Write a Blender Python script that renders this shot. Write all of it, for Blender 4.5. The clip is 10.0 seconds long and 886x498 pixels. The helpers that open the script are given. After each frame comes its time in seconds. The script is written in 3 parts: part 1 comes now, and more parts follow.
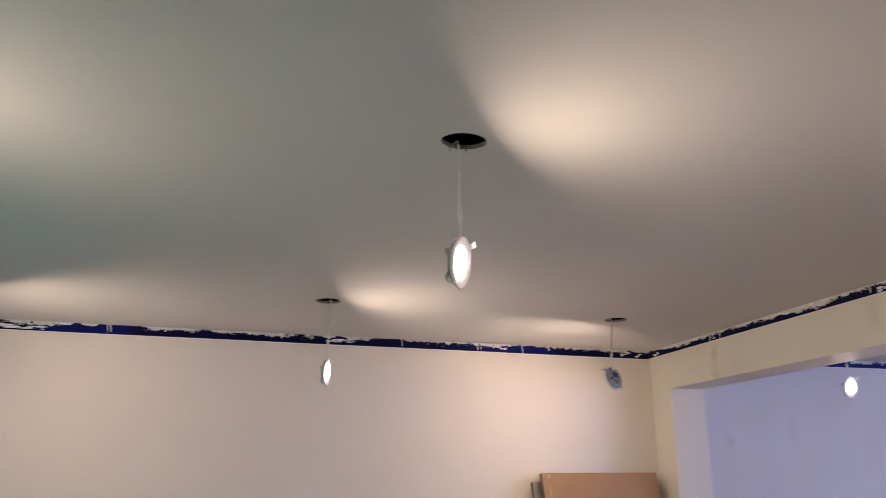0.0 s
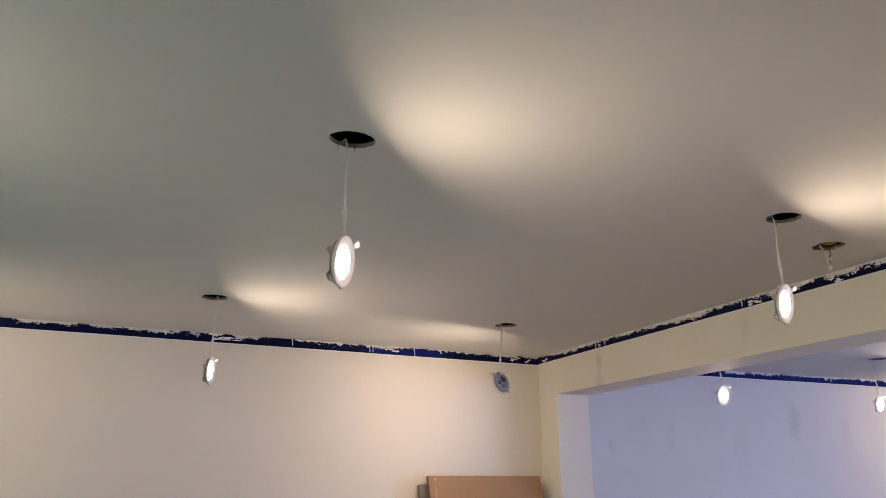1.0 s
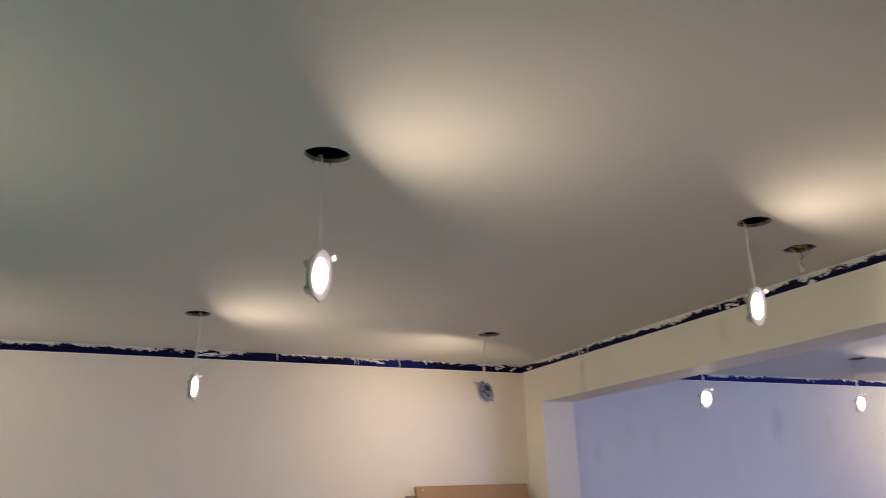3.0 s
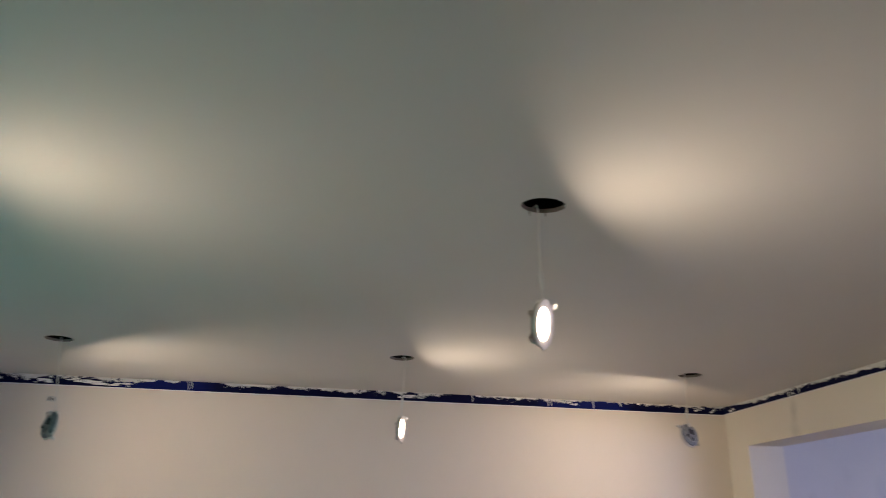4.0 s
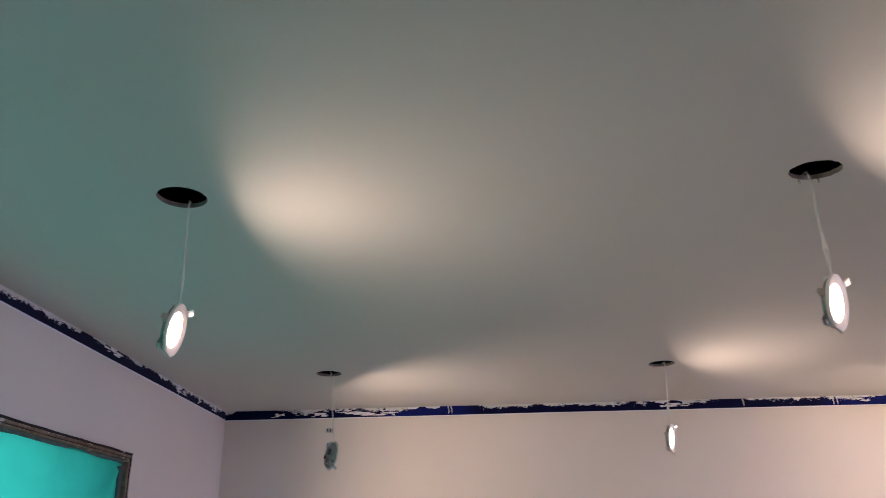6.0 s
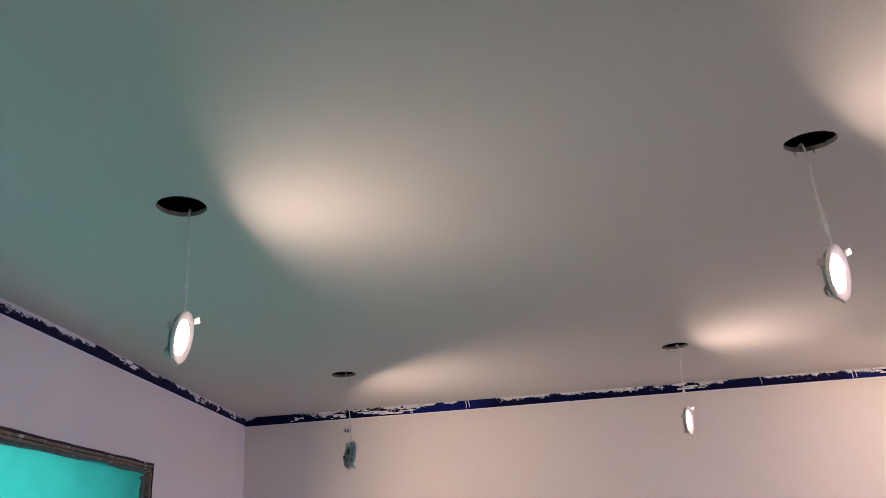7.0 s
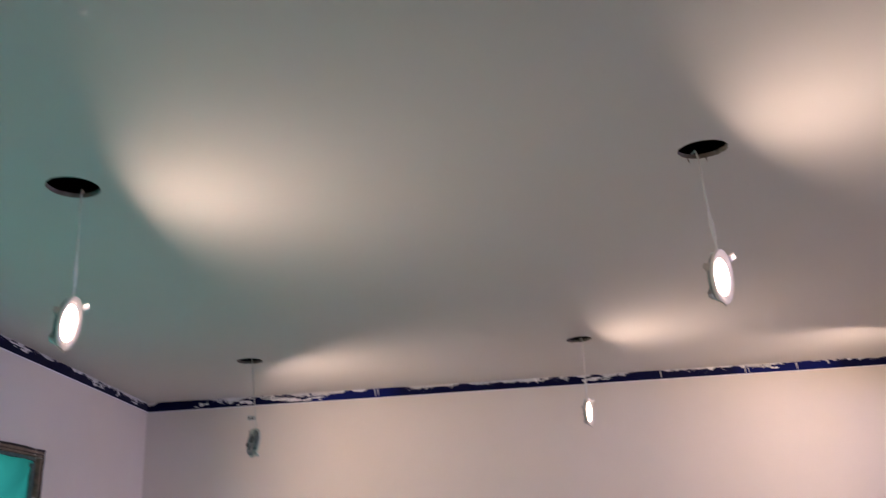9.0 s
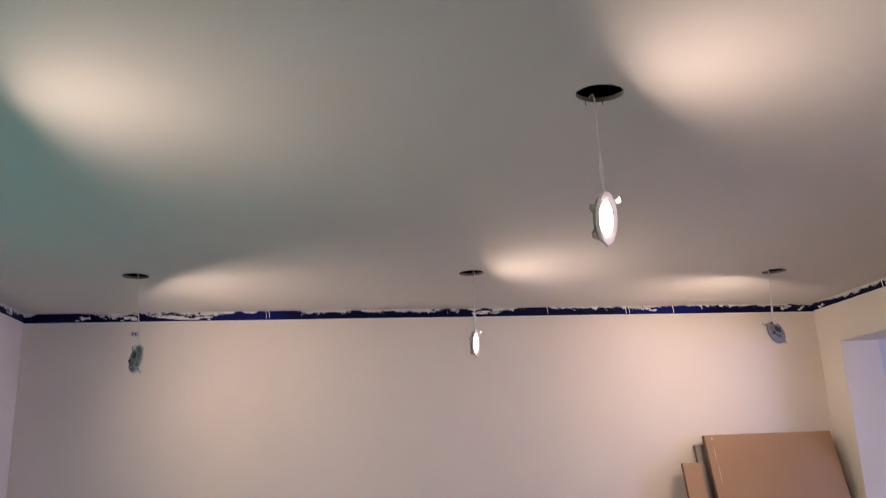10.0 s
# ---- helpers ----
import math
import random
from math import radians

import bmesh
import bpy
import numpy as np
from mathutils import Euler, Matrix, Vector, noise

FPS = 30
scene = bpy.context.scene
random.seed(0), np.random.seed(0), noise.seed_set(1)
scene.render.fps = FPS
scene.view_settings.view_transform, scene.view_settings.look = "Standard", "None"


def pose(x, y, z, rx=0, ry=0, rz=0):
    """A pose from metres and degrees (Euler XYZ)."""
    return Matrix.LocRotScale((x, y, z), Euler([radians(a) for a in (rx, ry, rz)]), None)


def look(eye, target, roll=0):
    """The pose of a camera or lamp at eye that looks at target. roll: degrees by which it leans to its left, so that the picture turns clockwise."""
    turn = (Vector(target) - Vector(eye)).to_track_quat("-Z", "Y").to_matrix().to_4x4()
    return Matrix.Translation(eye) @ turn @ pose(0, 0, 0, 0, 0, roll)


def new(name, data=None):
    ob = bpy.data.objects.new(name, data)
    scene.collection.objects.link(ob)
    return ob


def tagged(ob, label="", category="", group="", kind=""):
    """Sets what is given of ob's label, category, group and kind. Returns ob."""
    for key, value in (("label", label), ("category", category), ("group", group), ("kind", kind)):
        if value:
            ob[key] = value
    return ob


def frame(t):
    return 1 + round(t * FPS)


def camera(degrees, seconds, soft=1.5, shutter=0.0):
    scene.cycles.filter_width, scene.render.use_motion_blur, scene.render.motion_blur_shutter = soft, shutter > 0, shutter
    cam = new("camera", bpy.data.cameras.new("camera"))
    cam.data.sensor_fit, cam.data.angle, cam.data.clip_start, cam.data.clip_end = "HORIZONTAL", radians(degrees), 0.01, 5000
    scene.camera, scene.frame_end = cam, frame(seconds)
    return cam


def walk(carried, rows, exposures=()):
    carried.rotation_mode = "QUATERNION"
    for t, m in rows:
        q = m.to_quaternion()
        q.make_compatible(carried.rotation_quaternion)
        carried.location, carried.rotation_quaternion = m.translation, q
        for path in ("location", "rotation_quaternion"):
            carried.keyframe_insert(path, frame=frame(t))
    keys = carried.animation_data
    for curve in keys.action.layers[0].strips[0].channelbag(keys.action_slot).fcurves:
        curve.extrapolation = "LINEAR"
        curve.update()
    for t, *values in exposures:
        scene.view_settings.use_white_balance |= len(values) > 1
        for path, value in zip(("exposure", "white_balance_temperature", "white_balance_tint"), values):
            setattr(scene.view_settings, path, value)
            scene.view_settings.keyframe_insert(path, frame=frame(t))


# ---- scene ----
cam = camera(58.9, 10.0, soft=0.8, shutter=0.4)
EXPOSURES = [
    (0.0, 0.04, 6500, 13), (1.0, 0.03, 6500, 7), (2.2, -0.07, 6500, 4), (3.5, -0.22, 6500, 5), (4.5, -0.27, 6510, 9), (5.0, -0.28, 6510, 12), (5.5, -0.23, 6510, 17),
    (6.0, -0.10, 6520, 19), (7.5, 0.03, 6560, 25), (9.0, 0.01, 6550, 23), (10.0, 0.02, 6540, 20)]
PATH = [
    (0, (0.7, 0.276, 1.324), (1.31, 2.094, 1.892), -0.4),
    (0.5, (0.735, 0.26, 1.327), (1.49, 2.02, 1.904), 0.6),
    (1, (0.767, 0.262, 1.319), (1.602, 1.986, 1.893), -0.2),
    (1.5, (0.78, 0.248, 1.313), (1.687, 1.935, 1.89), -0.8),
    (2, (0.805, 0.216, 1.301), (1.818, 1.847, 1.863), -1.5),
    (2.2, (0.809, 0.216, 1.297), (1.834, 1.836, 1.865), -1.4),
    (3.3, (0.74, 0.198, 1.315), (1.485, 1.945, 1.94), -1.7),
    (3.5, (0.7, 0.202, 1.327), (1.363, 1.973, 1.977), -1.4),
    (4, (0.595, 0.21, 1.335), (1.05, 2.03, 2.027), 0.3),
    (4.5, (0.508, 0.208, 1.324), (0.752, 2.071, 2.009), 1.4),
    (5, (0.509, 0.211, 1.311), (0.632, 2.087, 1.993), 0.3),
    (5.2, (0.528, 0.223, 1.301), (0.628, 2.097, 1.993), -0.5),
    (5.5, (0.551, 0.267, 1.322), (0.584, 2.134, 2.04), -1.1),
    (5.7, (0.545, 0.295, 1.322), (0.512, 2.155, 2.057), -1.1),
    (6, (0.536, 0.341, 1.323), (0.417, 2.195, 2.063), -0.8),
    (6.2, (0.535, 0.350, 1.318), (0.383, 2.200, 2.049), -0.9),
    (7.5, (0.627, 0.325, 1.304), (0.478, 2.178, 2.043), -5.1),
    (8, (0.638, 0.315, 1.317), (0.478, 2.152, 2.092), -5.8),
    (8.2, (0.636, 0.319, 1.32), (0.484, 2.145, 2.122), -6.3),
    (8.5, (0.662, 0.304, 1.329), (0.541, 2.124, 2.15), -6.5),
    (8.7, (0.666, 0.296, 1.324), (0.589, 2.132, 2.113), -5.7),
    (9, (0.656, 0.329, 1.32), (0.692, 2.206, 2.01), -3.9),
    (9.2, (0.658, 0.335, 1.336), (0.764, 2.225, 1.983), -4.1),
    (9.5, (0.674, 0.322, 1.333), (0.878, 2.217, 1.937), -3.5),
    (9.7, (0.69, 0.327, 1.331), (0.938, 2.227, 1.904), -3.0),
    (10, (0.685, 0.322, 1.303), (0.962, 2.235, 1.814), -2.3),
]
walk(cam, [(t, look(eye, target, roll)) for t, eye, target, roll in PATH], EXPOSURES)

# ---- world and daylight ----
world = bpy.data.worlds.new("world")
scene.world = world
world.use_nodes = True
wn = world.node_tree
sky = wn.nodes.new("ShaderNodeTexSky")
sky.sky_type, sky.sun_disc = "NISHITA", False
sky.sun_elevation, sky.sun_rotation = radians(35), radians(200)
wn.links.new(sky.outputs[0], wn.nodes["Background"].inputs[0])
wn.nodes["Background"].inputs[1].default_value = 0.08

LAMP_POWER = 6.6           # watts of a downlight
LENS_GLOW = 40.0           # radiance of its lens seen from any side
BEAM = 165.0               # degrees of its beam
WARM = (1.0, 0.772, 0.585)
TEAL_DAY = 45.0            # watts of sky light on the sheeted window
BLUE_DAY = 246.0           # watts of sky light at the next room's added glazed door


def sky_lamp(name, m, sx, sy, watts, colour):
    data = bpy.data.lights.new(name, "AREA")
    data.shape, data.size, data.size_y, data.energy, data.color = "RECTANGLE", sx, sy, watts, colour
    ob = new(name, data)
    ob.matrix_world = m
    return ob


# ---- materials ----
def material(name, colour, rough=0.6, metal=0.0, vary=0.06, scale=3.0, fine=120.0, bump=0.1, spec=0.5, depth=0.002):
    """A painted or plain surface with broad and fine variation and a fine relief."""
    mat = bpy.data.materials.new(name)
    mat.use_nodes = True
    nt = mat.node_tree
    bs = nt.nodes["Principled BSDF"]
    co = nt.nodes.new("ShaderNodeTexCoord")
    big = nt.nodes.new("ShaderNodeTexNoise")
    big.inputs["Scale"].default_value, big.inputs["Detail"].default_value = scale, 4
    small = nt.nodes.new("ShaderNodeTexNoise")
    small.inputs["Scale"].default_value, small.inputs["Detail"].default_value = fine, 3
    for n in (big, small):
        nt.links.new(co.outputs["Object"], n.inputs["Vector"])
    add = nt.nodes.new("ShaderNodeMath")
    add.operation = "MULTIPLY_ADD"
    nt.links.new(small.outputs["Fac"], add.inputs[0])
    add.inputs[1].default_value = 0.35
    nt.links.new(big.outputs["Fac"], add.inputs[2])
    rng = nt.nodes.new("ShaderNodeMapRange")
    rng.inputs["From Min"].default_value, rng.inputs["From Max"].default_value = 0.35, 1.0
    rng.inputs["To Min"].default_value, rng.inputs["To Max"].default_value = 1 - vary, 1 + vary * 0.4
    nt.links.new(add.outputs[0], rng.inputs["Value"])
    mul = nt.nodes.new("ShaderNodeVectorMath")
    mul.operation = "SCALE"
    mul.inputs[0].default_value = colour
    nt.links.new(rng.outputs[0], mul.inputs["Scale"])
    nt.links.new(mul.outputs[0], bs.inputs["Base Color"])
    bs.inputs["Roughness"].default_value, bs.inputs["Metallic"].default_value = rough, metal
    bs.inputs["Specular IOR Level"].default_value = spec
    if bump:
        bp = nt.nodes.new("ShaderNodeBump")
        bp.inputs["Strength"].default_value, bp.inputs["Distance"].default_value = bump, depth
        nt.links.new(small.outputs["Fac"], bp.inputs["Height"])
        nt.links.new(bp.outputs[0], bs.inputs["Normal"])
    return mat


def stained(mat, spots):
    """Adds soft grey smudges to a paint: (x, y, z, radius, strength) in the object's own metres, taller than wide."""
    nt = mat.node_tree
    bs = nt.nodes["Principled BSDF"]
    src = bs.inputs["Base Color"].links[0].from_socket
    co = nt.nodes.new("ShaderNodeTexCoord")
    wob = nt.nodes.new("ShaderNodeTexNoise")
    wob.inputs["Scale"].default_value = 9
    nt.links.new(co.outputs["Object"], wob.inputs["Vector"])
    for x, y, z, r, s in spots:
        sub = nt.nodes.new("ShaderNodeVectorMath")
        sub.operation = "SUBTRACT"
        sub.inputs[1].default_value = (x, y, z)
        nt.links.new(co.outputs["Object"], sub.inputs[0])
        sc = nt.nodes.new("ShaderNodeVectorMath")
        sc.operation = "MULTIPLY"
        sc.inputs[1].default_value = (1 / r, 1 / r, 0.5 / r)
        nt.links.new(sub.outputs[0], sc.inputs[0])
        ln = nt.nodes.new("ShaderNodeVectorMath")
        ln.operation = "LENGTH"
        nt.links.new(sc.outputs[0], ln.inputs[0])
        ad = nt.nodes.new("ShaderNodeMath")
        ad.operation = "ADD"
        nt.links.new(ln.outputs["Value"], ad.inputs[0])
        nt.links.new(wob.outputs["Fac"], ad.inputs[1])
        mr = nt.nodes.new("ShaderNodeMapRange")
        mr.interpolation_type = "SMOOTHSTEP"
        mr.inputs["From Min"].default_value, mr.inputs["From Max"].default_value = 0.5, 1.6
        mr.inputs["To Min"].default_value, mr.inputs["To Max"].default_value = 1 - s, 1.0
        nt.links.new(ad.outputs[0], mr.inputs["Value"])
        out = nt.nodes.new("ShaderNodeVectorMath")
        out.operation = "SCALE"
        nt.links.new(src, out.inputs[0])
        nt.links.new(mr.outputs[0], out.inputs["Scale"])
        src = out.outputs[0]
    nt.links.new(src, bs.inputs["Base Color"])
    return mat


CEILING = material("ceiling_paint", (0.70, 0.69, 0.67), 0.9, vary=0.04, scale=0.9, fine=260, bump=0.12, depth=0.001, spec=0.2)
WALL = material("cream_wall_paint", (0.83, 0.76, 0.68), 0.75, vary=0.05, scale=1.3, fine=220, bump=0.15, depth=0.001, spec=0.3)
# same cream paint, lightened to make up for light missing on the header; smudges are real
WALL_RIGHT = stained(material("cream_paint_lightened", (0.87, 0.82, 0.73), 0.62, vary=0.05, scale=1.3, fine=220, bump=0.15, depth=0.001, spec=0.3),
                     [(0.0, -0.98, 2.28, 0.06, 0.15), (0.0, -0.97, 2.12, 0.075, 0.13), (0.0, -2.6, 2.27, 0.08, 0.07)])
WALL_NEXT = stained(material("pale_next_room_paint", (0.76, 0.74, 0.74), 0.75, vary=0.05, scale=1.6, fine=220, bump=0.15, depth=0.001, spec=0.3),
                    [(0.79, 0.0, 1.64, 0.075, 0.16), (1.15, 0.0, 1.88, 0.07, 0.10), (1.48, 0.0, 1.77, 0.09, 0.09), (3.10, 0.0, 1.93, 0.13, 0.17), (3.85, 0.0, 1.86, 0.12, 0.07), (2.35, 0.0, 1.66, 0.16, 0.07)])
GYPSUM = material("cut_drywall", (0.33, 0.27, 0.235), 0.95, vary=0.45, scale=30, fine=160, bump=0.6)
PLENUM = material("dark_plenum", (0.03, 0.026, 0.022), 0.95, vary=0.3, scale=4, bump=0)
# floor is out of view; pale so that it bounces lamp light upward
FLOOR = material("pale_bounce_floor", (0.65, 0.555, 0.48), 0.85, vary=0.25, scale=2.0, fine=50, bump=0.2)
# out of view as well; dark to keep bounce off the header's underside
FLOOR_NEXT = material("dark_low_bounce_floor", (0.085, 0.060, 0.045), 0.6, vary=0.3, scale=2.5, fine=60, bump=0.15)
PAINT_DRIP = material("white_ceiling_paint", (0.88, 0.87, 0.87), 0.6, vary=0.05, fine=80)
PLASTIC = material("white_plastic", (0.80, 0.79, 0.77), 0.4, vary=0.03, bump=0)
# white plastic tinted warm in place of the lens's bloom over the ring
BEZEL = material("glow_tinted_plastic", (0.84, 0.785, 0.73), 0.45, vary=0.03, bump=0)
CABLE = material("white_cable_sheath", (0.78, 0.76, 0.72), 0.5, vary=0.06, bump=0)
STEEL = material("spring_steel", (0.52, 0.50, 0.48), 0.3, metal=0.9, vary=0.15, bump=0)
HOUSING = material("cast_grey_housing", (0.36, 0.36, 0.37), 0.45, metal=0.15, vary=0.5, scale=30, bump=0.1)
LABEL_DARK = material("dark_label", (0.05, 0.048, 0.05), 0.5, vary=0.2, bump=0)
CLEAR = material("clear_plug_plastic", (0.60, 0.60, 0.59), 0.2, vary=0.05, bump=0)
YELLOW = material("yellow_cable_sheath", (0.42, 0.32, 0.05), 0.5, vary=0.2, scale=20, bump=0)
COPPER_DARK = material("black_wire", (0.03, 0.03, 0.03), 0.5, vary=0.2, bump=0)
PANEL_FACE = material("brown_panel_face", (0.41, 0.245, 0.128), 0.45, vary=0.12, scale=2.2, fine=70, bump=0.06)
# brown of the panel sides, darkened to hold their shade
PANEL_EDGE = material("shaded_panel_edge", (0.20, 0.115, 0.07), 0.7, vary=0.25, scale=14, fine=120, bump=0.25)
PANEL_GREY = material("grey_panel_face", (0.30, 0.27, 0.25), 0.6, vary=0.12, scale=3)
SCUFF = material("pale_scuff", (0.60, 0.47, 0.36), 0.8, vary=0.1, scale=30)
OLD_WOOD = material("weathered_window_wood", (0.30, 0.205, 0.145), 0.85, vary=0.65, scale=18, fine=90, bump=0.7, depth=0.004)
OLD_DARK = material("dark_stained_window_wood", (0.032, 0.022, 0.018), 0.85, vary=0.6, scale=22, fine=90, bump=0.6, depth=0.004)


def flecked(mat, colour, scale, cut):
    """Leaves torn flecks of an old coat on a surface."""
    nt = mat.node_tree
    bs = nt.nodes["Principled BSDF"]
    src = bs.inputs["Base Color"].links[0].from_socket
    co = nt.nodes.new("ShaderNodeTexCoord")
    ns = nt.nodes.new("ShaderNodeTexNoise")
    ns.inputs["Scale"].default_value, ns.inputs["Detail"].default_value = scale, 5
    nt.links.new(co.outputs["Object"], ns.inputs["Vector"])
    mr = nt.nodes.new("ShaderNodeMapRange")
    mr.inputs["From Min"].default_value, mr.inputs["From Max"].default_value = cut, cut + 0.03
    nt.links.new(ns.outputs["Fac"], mr.inputs["Value"])
    mx = nt.nodes.new("ShaderNodeMix")
    mx.data_type = "RGBA"
    nt.links.new(mr.outputs[0], mx.inputs["Factor"])
    nt.links.new(src, mx.inputs["A"])
    mx.inputs["B"].default_value = (*colour, 1)
    nt.links.new(mx.outputs["Result"], bs.inputs["Base Color"])


# weathered wood with the sheet's teal light mixed into its colour
OLD_TEAL = material("teal_lit_weathered_wood", (0.12, 0.19, 0.175), 0.85, vary=0.5, scale=16, fine=90, bump=0.5, depth=0.003)
flecked(OLD_WOOD, (0.62, 0.58, 0.52), 16, 0.63)
flecked(OLD_DARK, (0.50, 0.45, 0.40), 18, 0.69)
GLASS = material("door_glass", (0.9, 0.92, 0.92), 0.05, vary=0.0, bump=0)
GLASS.node_tree.nodes["Principled BSDF"].inputs["Transmission Weight"].default_value = 1.0

LENS = bpy.data.materials.new("lit_lens")
LENS.use_nodes = True
_b = LENS.node_tree.nodes["Principled BSDF"]
_b.inputs["Base Color"].default_value = (0.9, 0.9, 0.9, 1)
_b.inputs["Emission Color"].default_value = (*WARM, 1)
_b.inputs["Emission Strength"].default_value = LENS_GLOW

SHEET = bpy.data.materials.new("teal_plastic_sheet")
SHEET.use_nodes = True
_n = SHEET.node_tree
_n.nodes.remove(_n.nodes["Principled BSDF"])
_t = _n.nodes.new("ShaderNodeBsdfTranslucent")
_d = _n.nodes.new("ShaderNodeBsdfDiffuse")
_m = _n.nodes.new("ShaderNodeMixShader")
_w = _n.nodes.new("ShaderNodeTexNoise")
_w.inputs["Scale"].default_value = 5
_r = _n.nodes.new("ShaderNodeMapRange")
_r.inputs["To Min"].default_value, _r.inputs["To Max"].default_value = 0.8, 1.1
_s = _n.nodes.new("ShaderNodeVectorMath")
_s.operation = "SCALE"
_s.inputs[0].default_value = (0.02, 0.585, 0.50)
_n.links.new(_w.outputs["Fac"], _r.inputs["Value"])
_n.links.new(_r.outputs[0], _s.inputs["Scale"])
_n.links.new(_s.outputs[0], _t.inputs["Color"])
_d.inputs["Color"].default_value = (0.05, 0.35, 0.28, 1)
_m.inputs[0].default_value = 0.25
_n.links.new(_t.outputs[0], _m.inputs[1])
_n.links.new(_d.outputs[0], _m.inputs[2])
_n.links.new(_m.outputs[0], _n.nodes["Material Output"].inputs["Surface"])


def tape_material(name, seed, blue, cover=0.0, fade=0.0, lit_runs=(), bare=()):
    """Blue masking tape, its upper edge slopped with white ceiling paint; x runs along it, z up from its lower edge."""
    mat = bpy.data.materials.new(name)
    mat.use_nodes = True
    nt = mat.node_tree
    bs = nt.nodes["Principled BSDF"]

    def math_node(op, a, b):
        n = nt.nodes.new("ShaderNodeMath")
        n.operation = op
        for i, v in enumerate((a, b)):
            if isinstance(v, (int, float)):
                n.inputs[i].default_value = v
            else:
                nt.links.new(v, n.inputs[i])
        return n.outputs[0]

    def noise_at(sx, sz, off, detail):
        mp = nt.nodes.new("ShaderNodeMapping")
        mp.inputs["Scale"].default_value, mp.inputs["Location"].default_value = (sx, 1, sz), (off, seed, 0)
        nt.links.new(co.outputs["Object"], mp.inputs["Vector"])
        n = nt.nodes.new("ShaderNodeTexNoise")
        n.inputs["Scale"].default_value, n.inputs["Detail"].default_value = 1.0, detail
        n.inputs["Roughness"].default_value = 0.65
        nt.links.new(mp.outputs[0], n.inputs["Vector"])
        return n.outputs["Fac"]

    co = nt.nodes.new("ShaderNodeTexCoord")
    sep = nt.nodes.new("ShaderNodeSeparateXYZ")
    nt.links.new(co.outputs["Object"], sep.inputs[0])
    rise = math_node("MULTIPLY", sep.outputs["Z"], 11.0)                       # 0 at the lower edge, 0.75 at the ceiling
    edge = math_node("MULTIPLY", noise_at(13, 26, 3.1, 6), 1.0)
    slow = math_node("MULTIPLY", noise_at(2.3, 6, 9.7, 2), 1.15)
    streak = math_node("MULTIPLY", noise_at(30, 210, 21.0, 5), 0.75)
    blot = math_node("MULTIPLY", noise_at(5, 14, 41.0, 3), 0.7)
    edge = math_node("ADD", edge, blot)
    fine = math_node("MULTIPLY", noise_at(75, 60, 63.0, 3), 0.45)
    total = math_node("ADD", math_node("ADD", rise, edge), math_node("ADD", slow, streak))
    total = math_node("ADD", math_node("SUBTRACT", total, math_node("MULTIPLY", sep.outputs["X"], fade)), fine)
    for x0, x1 in bare:
        far_off = math_node("ABSOLUTE", math_node("SUBTRACT", sep.outputs["X"], (x0 + x1) / 2), 0.0)
        ramp = nt.nodes.new("ShaderNodeMapRange")
        ramp.inputs["From Min"].default_value, ramp.inputs["From Max"].default_value = (x1 - x0) / 2 + 0.04, (x1 - x0) / 2 - 0.06
        ramp.inputs["To Max"].default_value = 0.34
        nt.links.new(far_off, ramp.inputs["Value"])
        total = math_node("SUBTRACT", total, ramp.outputs[0])
    hard = nt.nodes.new("ShaderNodeMapRange")
    hard.inputs["From Min"].default_value, hard.inputs["From Max"].default_value = 2.675 - cover, 2.715 - cover
    nt.links.new(total, hard.inputs["Value"])
    mix = nt.nodes.new("ShaderNodeMix")
    mix.data_type = "RGBA"
    nt.links.new(hard.outputs[0], mix.inputs["Factor"])
    base = nt.nodes.new("ShaderNodeRGB")
    base.outputs[0].default_value = (*blue, 1)
    under = base.outputs[0]
    # downlight on the tape, painted as brighter blue along these runs of x
    for x0, x1 in lit_runs:
        far_off = math_node("ABSOLUTE", math_node("SUBTRACT", sep.outputs["X"], (x0 + x1) / 2), 0.0)
        ramp = nt.nodes.new("ShaderNodeMapRange")
        ramp.inputs["From Min"].default_value, ramp.inputs["From Max"].default_value = (x1 - x0) / 2 + 0.02, (x1 - x0) / 2 - 0.12
        nt.links.new(far_off, ramp.inputs["Value"])
        piece = nt.nodes.new("ShaderNodeMix")
        piece.data_type = "RGBA"
        nt.links.new(ramp.outputs[0], piece.inputs["Factor"])
        nt.links.new(under, piece.inputs["A"])
        piece.inputs["B"].default_value = (*LIT_BLUE, 1)
        under = piece.outputs["Result"]
    nt.links.new(under, mix.inputs["A"])
    mix.inputs["B"].default_value = (0.74, 0.73, 0.72, 1)
    nt.links.new(mix.outputs["Result"], bs.inputs["Base Color"])
    bs.inputs["Roughness"].default_value, bs.inputs["Specular IOR Level"].default_value = 0.6, 0.12
    bp = nt.nodes.new("ShaderNodeBump")
    bp.inputs["Strength"].default_value, bp.inputs["Distance"].default_value = 0.4, 0.002
    nt.links.new(total, bp.inputs["Height"])
    nt.links.new(bp.outputs[0], bs.inputs["Normal"])
    return mat


# ---- mesh helpers ----
def box(bm, lo, hi, m=None, bevel=0.0):
    got = bmesh.ops.create_cube(bm, size=1)["verts"]
    for v in got:
        v.co = Vector([lo[i] + (hi[i] - lo[i]) * (v.co[i] + 0.5) for i in range(3)])
    if bevel:
        edges = list({e for v in got for e in v.link_edges})
        out = bmesh.ops.bevel(bm, geom=edges, offset=bevel, segments=2, affect="EDGES", profile=0.5)
        got = list({v for f in out["faces"] for v in f.verts} | {v for v in got if v.is_valid})
    if m is not None:
        bmesh.ops.transform(bm, matrix=m, verts=got)
    return got


